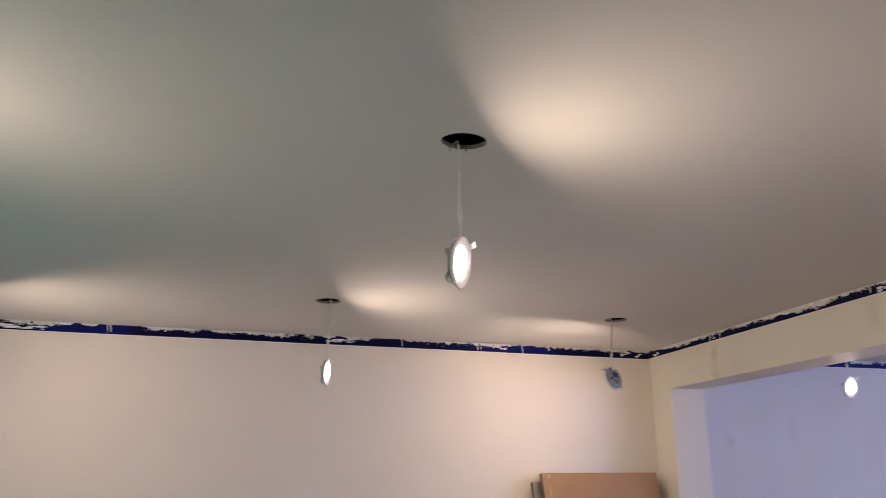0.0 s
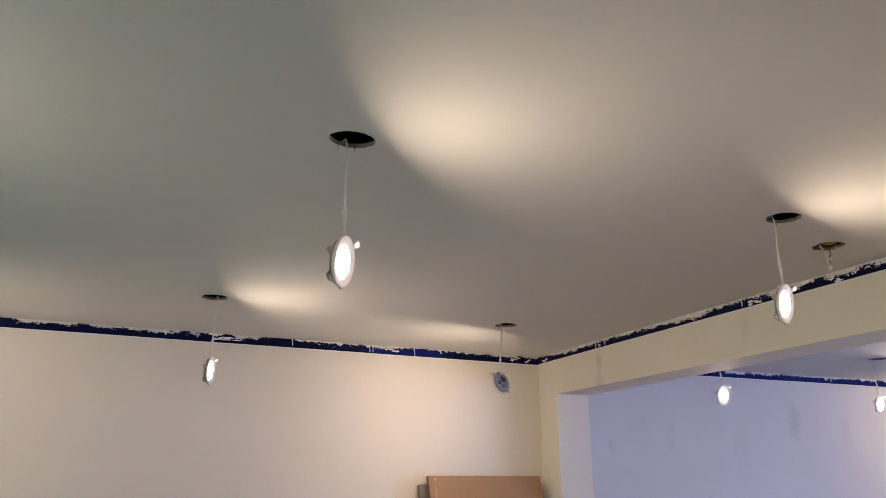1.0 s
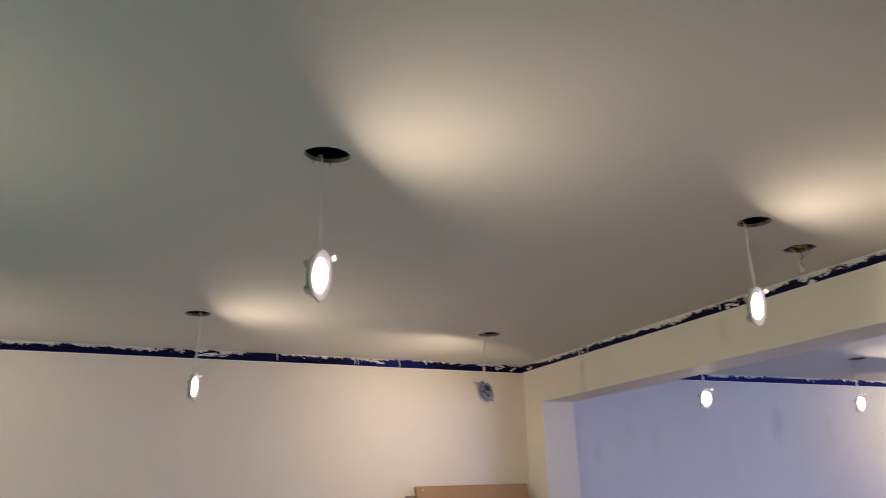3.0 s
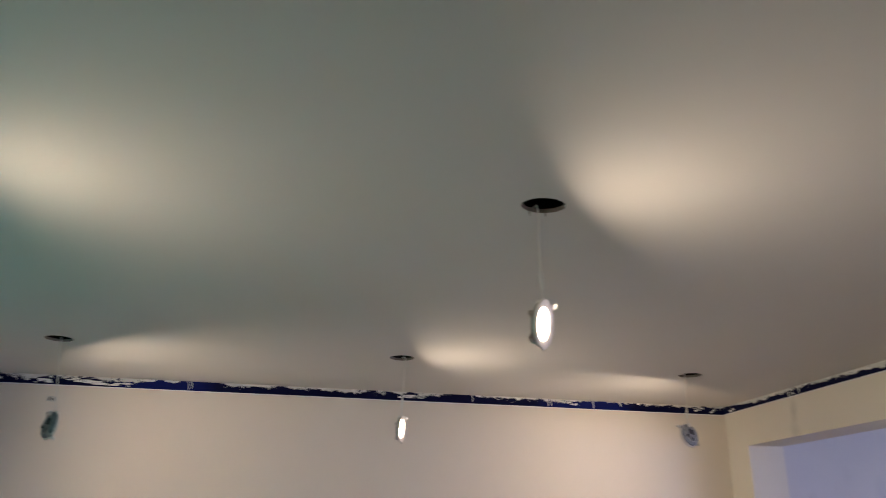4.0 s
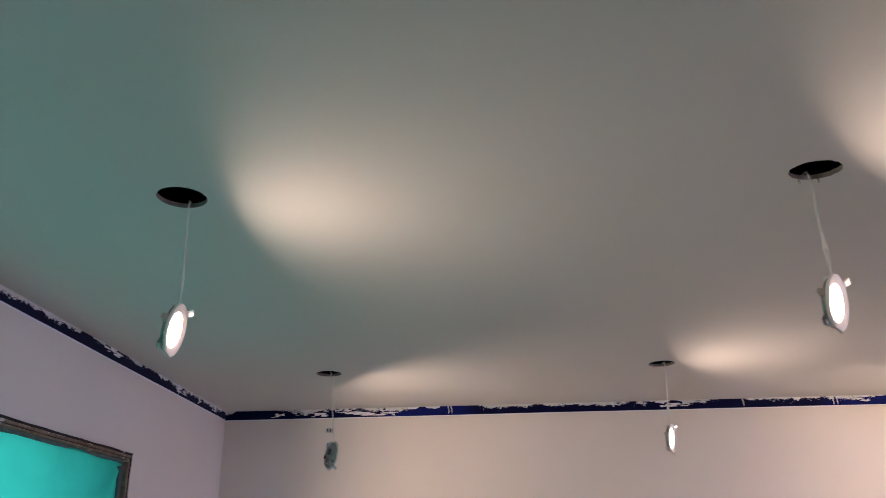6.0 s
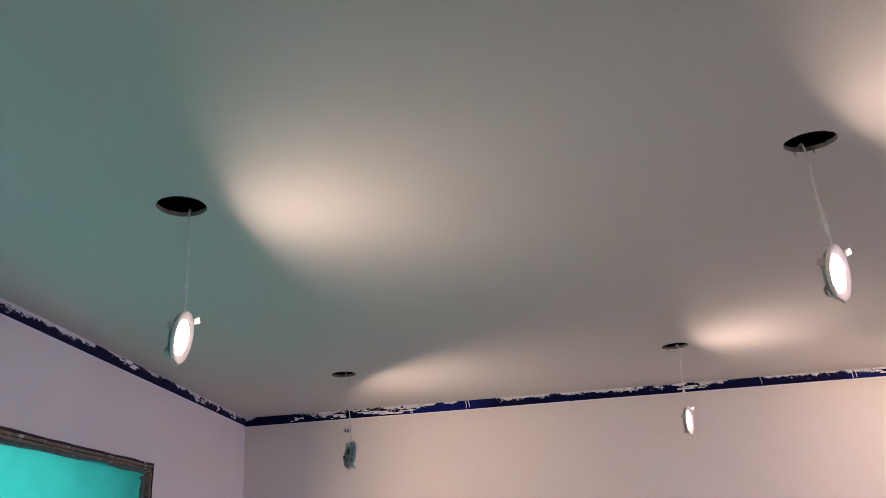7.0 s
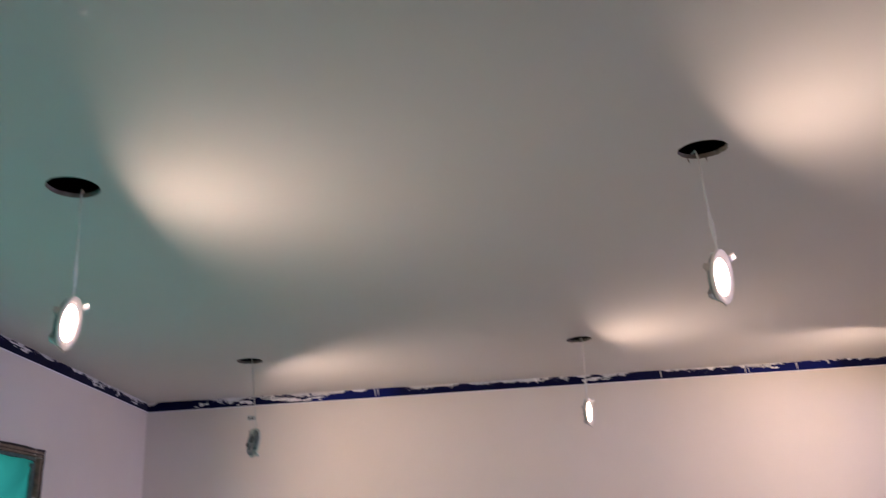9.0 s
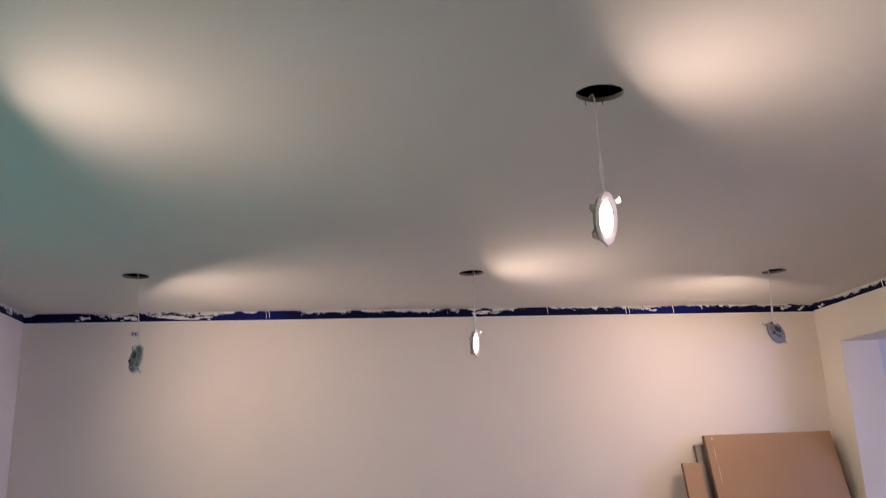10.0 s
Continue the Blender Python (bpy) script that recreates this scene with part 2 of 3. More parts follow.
def lathe(bm, profile, steps=40, m=None):
    """Turns (radius, z) points about the z axis; a radius of 0 closes the shape."""
    rings, made = [], []
    for r, z in profile:
        if r < 1e-6:
            rings.append([bm.verts.new((0, 0, z))])
        else:
            rings.append([bm.verts.new((r * math.cos(2 * math.pi * i / steps), r * math.sin(2 * math.pi * i / steps), z)) for i in range(steps)])
        made += rings[-1]
    for a, b in zip(rings, rings[1:]):
        for i in range(steps):
            j = (i + 1) % steps
            if len(a) == 1 and len(b) > 1:
                bm.faces.new((a[0], b[i], b[j]))
            elif len(b) == 1 and len(a) > 1:
                bm.faces.new((a[i], b[0], a[j]))
            elif len(a) > 1:
                bm.faces.new((a[i], b[i], b[j], a[j]))
    if m is not None:
        bmesh.ops.transform(bm, matrix=m, verts=made)
    return made


def tube(bm, points, radius, sides=8):
    """A round cord along points; radius a number or one for each point."""
    pts = [Vector(p) for p in points]
    radii = [radius] * len(pts) if isinstance(radius, (int, float)) else radius
    rings = []
    for i, p in enumerate(pts):
        d = (pts[min(i + 1, len(pts) - 1)] - pts[max(i - 1, 0)]).normalized()
        a = d.orthogonal().normalized() if not rings else (ref - d * ref.dot(d)).normalized()
        ref = a
        b = d.cross(a)
        rings.append([bm.verts.new(p + (a * math.cos(2 * math.pi * k / sides) + b * math.sin(2 * math.pi * k / sides)) * radii[i]) for k in range(sides)])
    for r, s in zip(rings, rings[1:]):
        for k in range(sides):
            bm.faces.new((r[k], r[(k + 1) % sides], s[(k + 1) % sides], s[k]))
    bm.faces.new(rings[0])
    bm.faces.new(rings[-1][::-1])


def bend(points, n=14):
    """A smooth curve through points."""
    pts = [Vector(p) for p in points]
    pts = [pts[0] * 2 - pts[1]] + pts + [pts[-1] * 2 - pts[-2]]
    out = []
    for i in range(1, len(pts) - 2):
        a, b, c, d = pts[i - 1:i + 3]
        for k in range(n):
            t = k / n
            out.append(0.5 * (2 * b + (c - a) * t + (2 * a - 5 * b + 4 * c - d) * t * t + (3 * b - a - 3 * c + d) * t ** 3))
    return out + [pts[-2]]


def part(name, bm, mat, parent=None, label="", smooth=False):
    bmesh.ops.recalc_face_normals(bm, faces=bm.faces)
    me = bpy.data.meshes.new(name)
    bm.to_mesh(me)
    bm.free()
    me.materials.append(mat)
    if smooth:
        me.shade_smooth()
        me.set_sharp_from_angle(angle=radians(35))
    ob = new(name, me)
    if parent is not None:
        ob.parent = parent
    return tagged(ob, label)


def boxes(name, list_of, mat, parent=None, label="", bevel=0.0):
    bm = bmesh.new()
    for lo, hi in list_of:
        box(bm, lo, hi, bevel=bevel)
    return part(name, bm, mat, parent, label)


# ---- the plan ----
H = 2.44                   # ceiling
LX, FY, RX = -1.58, 6.41, 4.72
BACK = -2.6
LEFT = Matrix.Translation((LX, FY, 0)) @ pose(0, 0, 0, 0, 0, 0.74)      # the window wall, a little askew too
NEXT = Matrix.Translation((RX, FY, 0)) @ pose(0, 0, 0, 0, 0, -2.86)   # the shared wall and the next room stand a little askew
THICK = 0.32
HEAD = 2.075               # underside of the header
OPEN_FAR, OPEN_NEAR = -0.31, -6.1
WIN_Y0, WIN_Y1, WIN_Z0, WIN_Z1 = 0.45 - FY, 4.803 - FY, 0.45, 1.905

# ---- structure ----
floor = tagged(boxes("floor", [((-1.9, -2.8, -0.05), (4.86, 6.9, 0.0))], FLOOR), "unseen floor, made pale to bounce light up", "floor", kind="structure")
floor_next = tagged(boxes("floor_next", [((4.86, -2.8, -0.05), (11.6, 6.9, 0.0))], FLOOR_NEXT), "unseen next-room floor, made dark to cut bounce", "floor", kind="structure")

wall_far = tagged(boxes("wall_far", [((LX - 0.15, FY, 0), (RX + 0.02, FY + 0.15, H + 0.4))], WALL),
                  "cream painted long wall", "wall", kind="structure")
wall_left = tagged(boxes("wall_left", [
    ((-0.15, BACK - FY, 0), (0, WIN_Y0, H + 0.4)), ((-0.15, WIN_Y1, 0), (0, 0.02, H + 0.4)),
    ((-0.15, WIN_Y0, 0), (0, WIN_Y1, WIN_Z0)), ((-0.15, WIN_Y0, WIN_Z1), (0, WIN_Y1, H + 0.4))], WALL),
    "painted wall with a sheeted window opening", "wall", kind="structure")
wall_left.matrix_world = LEFT
wall_back = tagged(boxes("wall_back", [((LX - 0.15, BACK - 0.15, 0), (RX + 0.3, BACK, H + 0.4))], WALL), "plain painted wall", "wall", kind="structure")
wall_right = tagged(boxes("wall_right", [
    ((0, OPEN_FAR, 0), (THICK, 0.0, H + 0.4)), ((0, OPEN_NEAR, HEAD), (THICK, OPEN_FAR, H + 0.4)),
    ((0, -9.2, 0), (THICK, OPEN_NEAR, H + 0.4))], WALL_RIGHT), "cream wall with a wide cased opening and header", "wall", kind="structure")
wall_right.matrix_world = NEXT
NX0, NX1, NY0, NY1 = THICK, 6.12, -6.6, 0.04
wall_next_far = tagged(boxes("wall_next_far", [((NX0, NY1, 0), (NX1 + 0.15, NY1 + 0.15, H + 0.4))], WALL_NEXT), "pale patched wall of the next room", "wall", kind="structure")
wall_next_side = tagged(boxes("wall_next_side", [((NX1, NY0, 0), (NX1 + 0.15, -6.1, H + 0.4)), ((NX1, -3.5, 0), (NX1 + 0.15, NY1, H + 0.4)), ((NX1, -6.1, 2.1), (NX1 + 0.15, -3.5, H + 0.4))], WALL), "cream side wall with an added, unseen door opening", "wall", kind="structure")
wall_next_back = tagged(boxes("wall_next_back", [
    ((NX0, NY0 - 0.15, 0), (NX1 + 0.15, NY0, H + 0.4))],
    WALL_NEXT), "plain painted wall of the next room", "wall", kind="structure")
for ob in (wall_next_far, wall_next_side, wall_next_back):
    ob.matrix_world = NEXT


def ceiling_slab(name, outline, holes, label):
    """A drywall sheet with ragged round holes cut through it."""
    cu = bpy.data.curves.new(name, "CURVE")
    cu.dimensions, cu.fill_mode, cu.extrude = "2D", "BOTH", 0.008
    loops = [outline]
    for k, (cx, cy, r, rag, *squash) in enumerate(holes):
        loop = []
        for i in range(72):
            a = 2 * math.pi * i / 72
            rr = r * (1 + rag * noise.noise((math.cos(a) * 4, math.sin(a) * 4, k * 7.3)) + rag * 0.5 * noise.noise((math.cos(a) * 14, math.sin(a) * 14, k * 3.1)))
            loop.append((cx + rr * math.cos(a), cy + rr * math.sin(a) * (squash[0] if squash else 1.0)))
        loops.append(loop)
    for loop in loops:
        sp = cu.splines.new("POLY")
        sp.points.add(len(loop) - 1)
        for p, (x, y) in zip(sp.points, loop):
            p.co = (x, y, 0, 1)
        sp.use_cyclic_u = True
    tmp = bpy.data.objects.new(name, cu)
    scene.collection.objects.link(tmp)
    bpy.context.view_layer.update()
    me = bpy.data.meshes.new_from_object(tmp.evaluated_get(bpy.context.evaluated_depsgraph_get()))
    bpy.data.objects.remove(tmp)
    me.materials.clear()
    me.materials.append(CEILING)
    me.materials.append(GYPSUM)
    for f in me.polygons:
        f.material_index = 1 if abs(f.normal.z) < 0.5 else 0
        f.use_smooth = False
    ob = new(name, me)
    ob.location.z = H + 0.008
    return tagged(ob, label, "ceiling", kind="structure")


HOLES = [(-0.512, 5.200, 0.079, 0.02), (1.567, 5.183, 0.079, 0.03), (3.672, 5.198, 0.079, 0.03),
         (-0.462, 2.600, 0.080, 0.02), (1.557, 2.596, 0.080, 0.05, 0.82), (3.553, 2.560, 0.079, 0.05, 0.90), (4.102, 2.775, 0.074, 0.22)]
NEXT_HOLES = [(5.78, 5.20, 0.079, 0.03), (7.703, 5.152, 0.079, 0.03), (9.664, 5.149, 0.079, 0.03), (5.52, 2.74, 0.079, 0.03)]
corner = NEXT @ Vector((0.01, -9.1, 0))
ceiling_slab("ceiling_main", [(LX - 0.02, BACK - 0.02), (corner.x, BACK - 0.02), (RX + 0.01, FY + 0.02), (LX - 0.02, FY + 0.02)], HOLES,
             "smooth white drywall ceiling with round light cutouts")
q = [NEXT @ Vector(p) for p in ((NX0 - 0.02, NY0 - 0.02, 0), (NX1 + 0.02, NY0 - 0.02, 0), (NX1 + 0.02, NY1 + 0.02, 0), (NX0 - 0.02, NY1 + 0.02, 0))]
ceiling_slab("ceiling_next", [(p.x, p.y) for p in q], NEXT_HOLES, "white drywall ceiling of the next room")
tagged(boxes("plenum", [((LX - 0.15, BACK - 0.15, H + 0.4), (11.6, 6.9, H + 0.45))], PLENUM), "dark boards above the ceiling", "ceiling", kind="structure")
bm = bmesh.new()
for k in range(24):
    y = BACK + 0.22 + k * 0.4064
    if min(abs(y - h[1]) for h in HOLES) > 0.13 and y < FY:
        box(bm, (LX, y - 0.019, H + 0.017), (RX + 0.2, y + 0.019, H + 0.25))
tagged(part("ceiling_joists", bm, PLENUM), "dark rough joists above the ceiling", "joists", kind="structure")


# torn drywall paper hanging at the cut rims
ceiling_main = bpy.data.objects["ceiling_main"]
for x, y, drop, lean in ((1.525, 2.660, 0.016, 0.002), (1.588, 2.657, 0.015, -0.001), (1.53, 5.258, 0.010, 0.002), (3.58, 2.628, 0.012, 0.0), (4.13, 2.83, 0.02, 0.006), (4.07, 2.83, 0.012, -0.004)):
    bm = bmesh.new()
    tube(bm, [(x, y, 0.004), (x + lean, y, -0.008), (x + lean * 2, y - 0.002, -0.008 - drop)], [0.0028, 0.0022, 0.001], 6)
    part("torn_paper", bm, GYPSUM, ceiling_main)


# ---- masking tape under the ceiling ----
def tape(name, length, m, seed, drips, blue, height=0.068, cover=0.0, label="", smears=(), fade=0.0, lit_runs=(), bare=()):
    bm = bmesh.new()
    n = max(8, int(length / 0.05))
    rows = []
    for i in range(n + 1):
        x = length * i / n
        lift = 0.0018 * noise.noise((x * 1.7, seed, 0.3))
        rows.append([bm.verts.new((x, -0.0025 - 0.0012 * abs(noise.noise((x * 6, seed, 1.0))), lift)), bm.verts.new((x, -0.0022, height)),
                     bm.verts.new((x, 0.0, height)), bm.verts.new((x, 0.0, lift))])
    for a, b in zip(rows, rows[1:]):
        for k in range(4):
            bm.faces.new((a[k], b[k], b[(k + 1) % 4], a[(k + 1) % 4]))
    bm.faces.new(rows[0])
    bm.faces.new(rows[-1][::-1])
    thing = part(name, bm, tape_material(name + "_face", seed, blue, cover, fade, lit_runs, bare))
    thing.matrix_world = m
    tagged(thing, label or "blue masking tape slopped with white ceiling paint", "tape", "tape along the ceiling line")
    bm = bmesh.new()
    box(bm, (0, -0.0016, -0.0085), (length, 0, -0.0003))
    part("paint_line", bm, PAINT_DRIP, thing, "thin white unpainted line")
    rnd = random.Random(seed)
    for x, w, depth in drips:
        bm = bmesh.new()
        top, low = height * 0.98, height * (1 - depth)
        pts = bend([(x - w * 1.5, -0.0035, top), (x - w * 0.2, -0.004, (top + low) / 2), (x, -0.0045, low)], 5)
        tube(bm, pts, [w * (0.9 - 0.45 * i / len(pts)) for i in range(len(pts))], 6)
        for v in bm.verts:
            v.co.y = max(-0.0065, min(-0.0012, v.co.y))
        part("paint_drip", bm, PAINT_DRIP, thing, smooth=True)
    for k, (x, half, low, high) in enumerate(smears):
        for j in range(5 + int(half / 0.02)):
            cx, cz = x + half * rnd.uniform(-0.9, 0.9), height * rnd.uniform(low, high)
            wd, tall = max(0.006, half * rnd.uniform(0.12, 0.5)), rnd.uniform(0.0022, 0.0065)
            bm, ring = bmesh.new(), []
            for i in range(16):
                a = 2 * math.pi * i / 16
                w = 1 + 0.75 * noise.noise((math.cos(a) * 1.7 + j * 5, math.sin(a) * 1.7, seed + k * 3))
                ring.append(bm.verts.new((cx + wd * w * math.cos(a), -0.0040 - 0.00012 * j, min(height - 0.001, max(0.0005, cz + tall * w * math.sin(a))))))
            face = bm.faces.new(ring)
            out = bmesh.ops.extrude_face_region(bm, geom=[face])
            for v in out["geom"]:
                if isinstance(v, bmesh.types.BMVert):
                    v.co.y = -0.0012
            part("paint_smear", bm, PAINT_DRIP, thing)
    # a smear of brushed paint and torn nicks along the upper edge
    for k in range(int(length * 1.6)):
        x = rnd.uniform(0.05, length - 0.1)
        bm = bmesh.new()
        wd, tall = rnd.uniform(0.012, 0.06), rnd.uniform(0.006, 0.018)
        ring = [bm.verts.new((x + wd * math.cos(a) * (1 + 0.6 * noise.noise((math.cos(a) * 2, math.sin(a) * 2, k + seed))), -0.0042, height - 0.004 + min(0.0035, tall * math.sin(a) * (1 + 0.9 * noise.noise((math.cos(a) * 3, math.sin(a) * 3 + 7, k + seed))))))
                for a in [2 * math.pi * i / 18 for i in range(18)]]
        face = bm.faces.new(ring)
        out = bmesh.ops.extrude_face_region(bm, geom=[face])
        for v in out["geom"]:
            if isinstance(v, bmesh.types.BMVert):
                v.co.y = -0.0015
        part("paint_dab", bm, PAINT_DRIP, thing)
    return thing


NAVY = (0.0013, 0.0026, 0.036)
# the navy tape's colour with lamp light painted in
LIT_BLUE = (0.0030, 0.0085, 0.115)
BLUE = (0.004, 0.013, 0.14)
TZ = H - 0.070
far_drips = [(1.755, 0.004, 0.9), (1.778, 0.005, 0.8), (3.01, 0.012, 0.55), (3.98, 0.004, 0.8), (4.640, 0.005, 0.9), (4.668, 0.004, 0.9), (5.050, 0.005, 1.0), (5.30, 0.008, 0.5)]
far_smears = [(0.42, 0.05, 0.2, 0.6), (0.73, 0.07, 0.15, 0.55), (1.02, 0.11, 0.35, 0.8), (1.22, 0.12, 0.1, 0.5), (3.46, 0.10, 0.3, 0.6), (4.86, 0.05, 0.3, 0.7), (6.06, 0.06, 0.25, 0.8), (6.19, 0.03, 0.2, 0.9)]
tape("masking_tape", RX - LX, pose(LX, FY, TZ), 2.0, far_drips, NAVY, cover=0.08, fade=0.014, smears=far_smears, lit_runs=[(1.20, 1.95), (4.55, 5.40)], bare=[(0.05, 0.44), (1.42, 1.98)])
tape("masking_tape", 5.2, LEFT @ pose(0, -5.2, TZ + 0.005, 0, 0, 90), 5.0, [(4.95, 0.012, 0.7), (4.6, 0.008, 0.6), (4.2, 0.006, 0.9)], (0.006, 0.006, 0.035), height=0.063, cover=0.10, smears=[(4.92, 0.05, 0.2, 0.8), (4.25, 0.09, 0.3, 0.7), (4.6, 0.03, 0.1, 0.6), (3.2, 0.1, 0.5, 0.8)])
tape("masking_tape", 6.0, NEXT @ pose(0, -0.004, TZ + 0.007, 0, 0, -90), 9.0, [(0.95, 0.006, 1.0), (1.08, 0.005, 0.9), (2.9, 0.006, 0.7), (2.6, 0.006, 0.8)], NAVY, smears=[(0.14, 0.05, 0.1, 0.6), (1.0, 0.02, 0.2, 0.8), (2.72, 0.06, 0.1, 0.9), (3.32, 0.05, 0.0, 0.6), (3.42, 0.03, 0.3, 0.9), (4.05, 0.08, 0.15, 0.8), (1.8, 0.08, 0.6, 0.9)], height=0.061, cover=0.22)
tape("masking_tape", NX1 - NX0, NEXT @ pose(NX0, NY1, TZ), 13.0, [(2.3, 0.005, 0.6), (3.4, 0.005, 0.7)], BLUE, cover=0.10)
tape("masking_tape", 6.0, NEXT @ pose(NX1, NY1, TZ, 0, 0, -90), 17.0, [(0.8, 0.005, 0.6)], BLUE, cover=0.10)


# ---- sheeted window ----
window = tagged(new("window_1"), "bare window opening with old wood edges and teal plastic sheeting", "window", kind="structure")
window.matrix_world = LEFT @ pose(0, (WIN_Y0 + WIN_Y1) / 2, WIN_Z0)
WW, WH = (WIN_Y1 - WIN_Y0) / 2, WIN_Z1 - WIN_Z0


def rough_bar(name, lo, hi, mat, along, label="", amount=0.006):
    bm = bmesh.new()
    cuts = 36
    rows = []
    for i in range(cuts + 1):
        t = i / cuts
        quad = []
        for a, b in ((0, 0), (1, 0), (1, 1), (0, 1)):
            others = [k for k in range(3) if k != along]
            p = [0, 0, 0]
            p[along] = lo[along] + (hi[along] - lo[along]) * t
            p[others[0]] = (lo, hi)[a][others[0]]
            p[others[1]] = (lo, hi)[b][others[1]]
            jag = amount * noise.noise((p[along] * 13, a * 5 + b * 9, lo[0] * 30 + hi[2] * 11))
            p[others[0]] += jag * 0.5
            p[others[1]] += jag
            quad.append(bm.verts.new(p))
        rows.append(quad)
    for a, b in zip(rows, rows[1:]):
        for k in range(4):
            bm.faces.new((a[k], b[k], b[(k + 1) % 4], a[(k + 1) % 4]))
    bm.faces.new(rows[0])
    bm.faces.new(rows[-1][::-1])
    return part(name, bm, mat, window, label)


# raw edges round the opening, then the jambs inside it
rough_bar("head_trim", (-0.02, -WW - 0.014, WH + 0.004), (0.012, WW + 0.014, WH + 0.015), OLD_DARK, 1, "dark torn wooden edge", 0.004)
rough_bar("head_strip", (-0.02, -WW, WH - 0.010), (0.009, WW + 0.008, WH + 0.0035), OLD_WOOD, 1, "pale weathered wood strip", 0.004)
rough_bar("head_groove", (-0.02, -WW, WH - 0.014), (0.003, WW, WH - 0.0105), OLD_DARK, 1, "dark open joint", 0.002)
rough_bar("head_strip", (-0.02, -WW, WH - 0.025), (0.006, WW, WH - 0.0145), OLD_WOOD, 1, "", 0.004)
rough_bar("stop_bead", (-0.034, -WW + 0.02, WH - 0.041), (-0.0205, WW - 0.022, WH - 0.022), OLD_TEAL, 1, "weathered bead holding the sheet, teal glow painted in", 0.006)
rough_bar("side_trim", (-0.02, WW + 0.004, -0.02), (0.012, WW + 0.014, WH + 0.0035), OLD_DARK, 2, "dark torn wooden edge", 0.004)
rough_bar("side_strip", (-0.02, WW - 0.018, 0.0), (0.007, WW + 0.0035, WH - 0.031), OLD_WOOD, 2, "pale weathered wood strip")
rough_bar("stop_bead", (-0.034, WW - 0.052, 0.026), (-0.0205, WW - 0.019, WH - 0.058), OLD_TEAL, 2, "", 0.006)
rough_bar("side_trim", (-0.02, -WW - 0.030, -0.02), (0.012, -WW + 0.012, WH - 0.013), OLD_DARK, 2)
rough_bar("window_sill", (-0.14, -WW + 0.013, 0.0), (0.03, WW - 0.036, 0.025), OLD_WOOD, 1, "worn wooden sill")
rough_bar("jamb", (-0.145, WW - 0.022, 0.026), (-0.021, WW - 0.004, WH - 0.037), OLD_WOOD, 2)
rough_bar("jamb", (-0.145, -WW + 0.004, 0.026), (-0.021, -WW + 0.028, WH - 0.037), OLD_WOOD, 2)
rough_bar("jamb", (-0.145, -WW + 0.004, WH - 0.024), (-0.021, WW - 0.004, WH - 0.004), OLD_WOOD, 1)
bm = bmesh.new()
nu, nv = 180, 50
grid = []
for i in range(nu + 1):
    u = i / nu
    col = []
    for j in range(nv + 1):
        v = j / nv
        y = (-WW + 0.024) + (2 * WW - 0.048) * u
        sag = 0.05 * math.sin(math.pi * min(1, (1 - u) * 1.6)) ** 2
        corner_d = math.hypot((1 - u) * 3.2, (1 - v) * 1.3)
        fold = 0.011 * math.exp(-corner_d * 1.6) * math.sin(9 * math.atan2(1 - v, (1 - u) * 3 + 0.02)) + 0.010 * math.sin(19 * u + 5 * v + 2.5 * noise.noise((u * 3, v * 2, 0.5))) + 0.010 * noise.noise((u * 7 + v * 5, v * 3, 2.2))
        pull = 0.02 * math.exp(-((1 - v) * 9) ** 2) * math.sin(52 * u)
        z = 0.03 + (WH - 0.056) * v - sag * v * v * 0.3
        col.append(bm.verts.new((-0.036 + fold + pull * 0.4, y, z)))
    grid.append(col)
for i in range(nu):
    for j in range(nv):
        bm.faces.new((grid[i][j], grid[i + 1][j], grid[i + 1][j + 1], grid[i][j + 1]))
part("plastic_sheet", bm, SHEET, window, "translucent teal plastic sheet glowing with daylight", smooth=True)
sky_lamp("sky_at_window", LEFT @ look((-0.8, -4.05, 1.2), (0, -4.05, 1.18)), 3.7, 2.0, TEAL_DAY, (0.9, 1.0, 1.0))

# glazed door of the next room, unseen, added to carry its blue daylight
door = tagged(new("door_1"), "unseen glazed door, added to let in cool daylight", "door", kind="structure")
door.matrix_world = NEXT @ pose(NX1 + 0.075, -4.8, 0, 0, 0, 90)
for lo, hi, nm in (((-1.3, -0.03, 0), (-1.22, 0.03, 2.1), "frame"), ((1.22, -0.03, 0), (1.3, 0.03, 2.1), "frame"), ((-1.22, -0.03, 2.02), (1.22, 0.03, 2.1), "frame"),
                   ((-1.22, -0.03, 0), (1.22, 0.03, 0.08), "frame"), ((-0.04, -0.03, 0.08), (0.04, 0.03, 2.02), "mullion")):
    boxes(nm, [(lo, hi)], PLASTIC, door, bevel=0.004)
for x0, x1 in ((-1.22, -0.04), (0.04, 1.22)):
    pane = boxes("pane", [((x0, -0.006, 0.08), (x1, 0.006, 2.02))], GLASS, door)
    pane.visible_shadow = False
sky_lamp("sky_at_door", NEXT @ look((NX1 + 0.6, -4.8, 1.25), (NX1, -4.8, 1.22)), 2.6, 2.2, BLUE_DAY, (0.51, 0.575, 1.0))


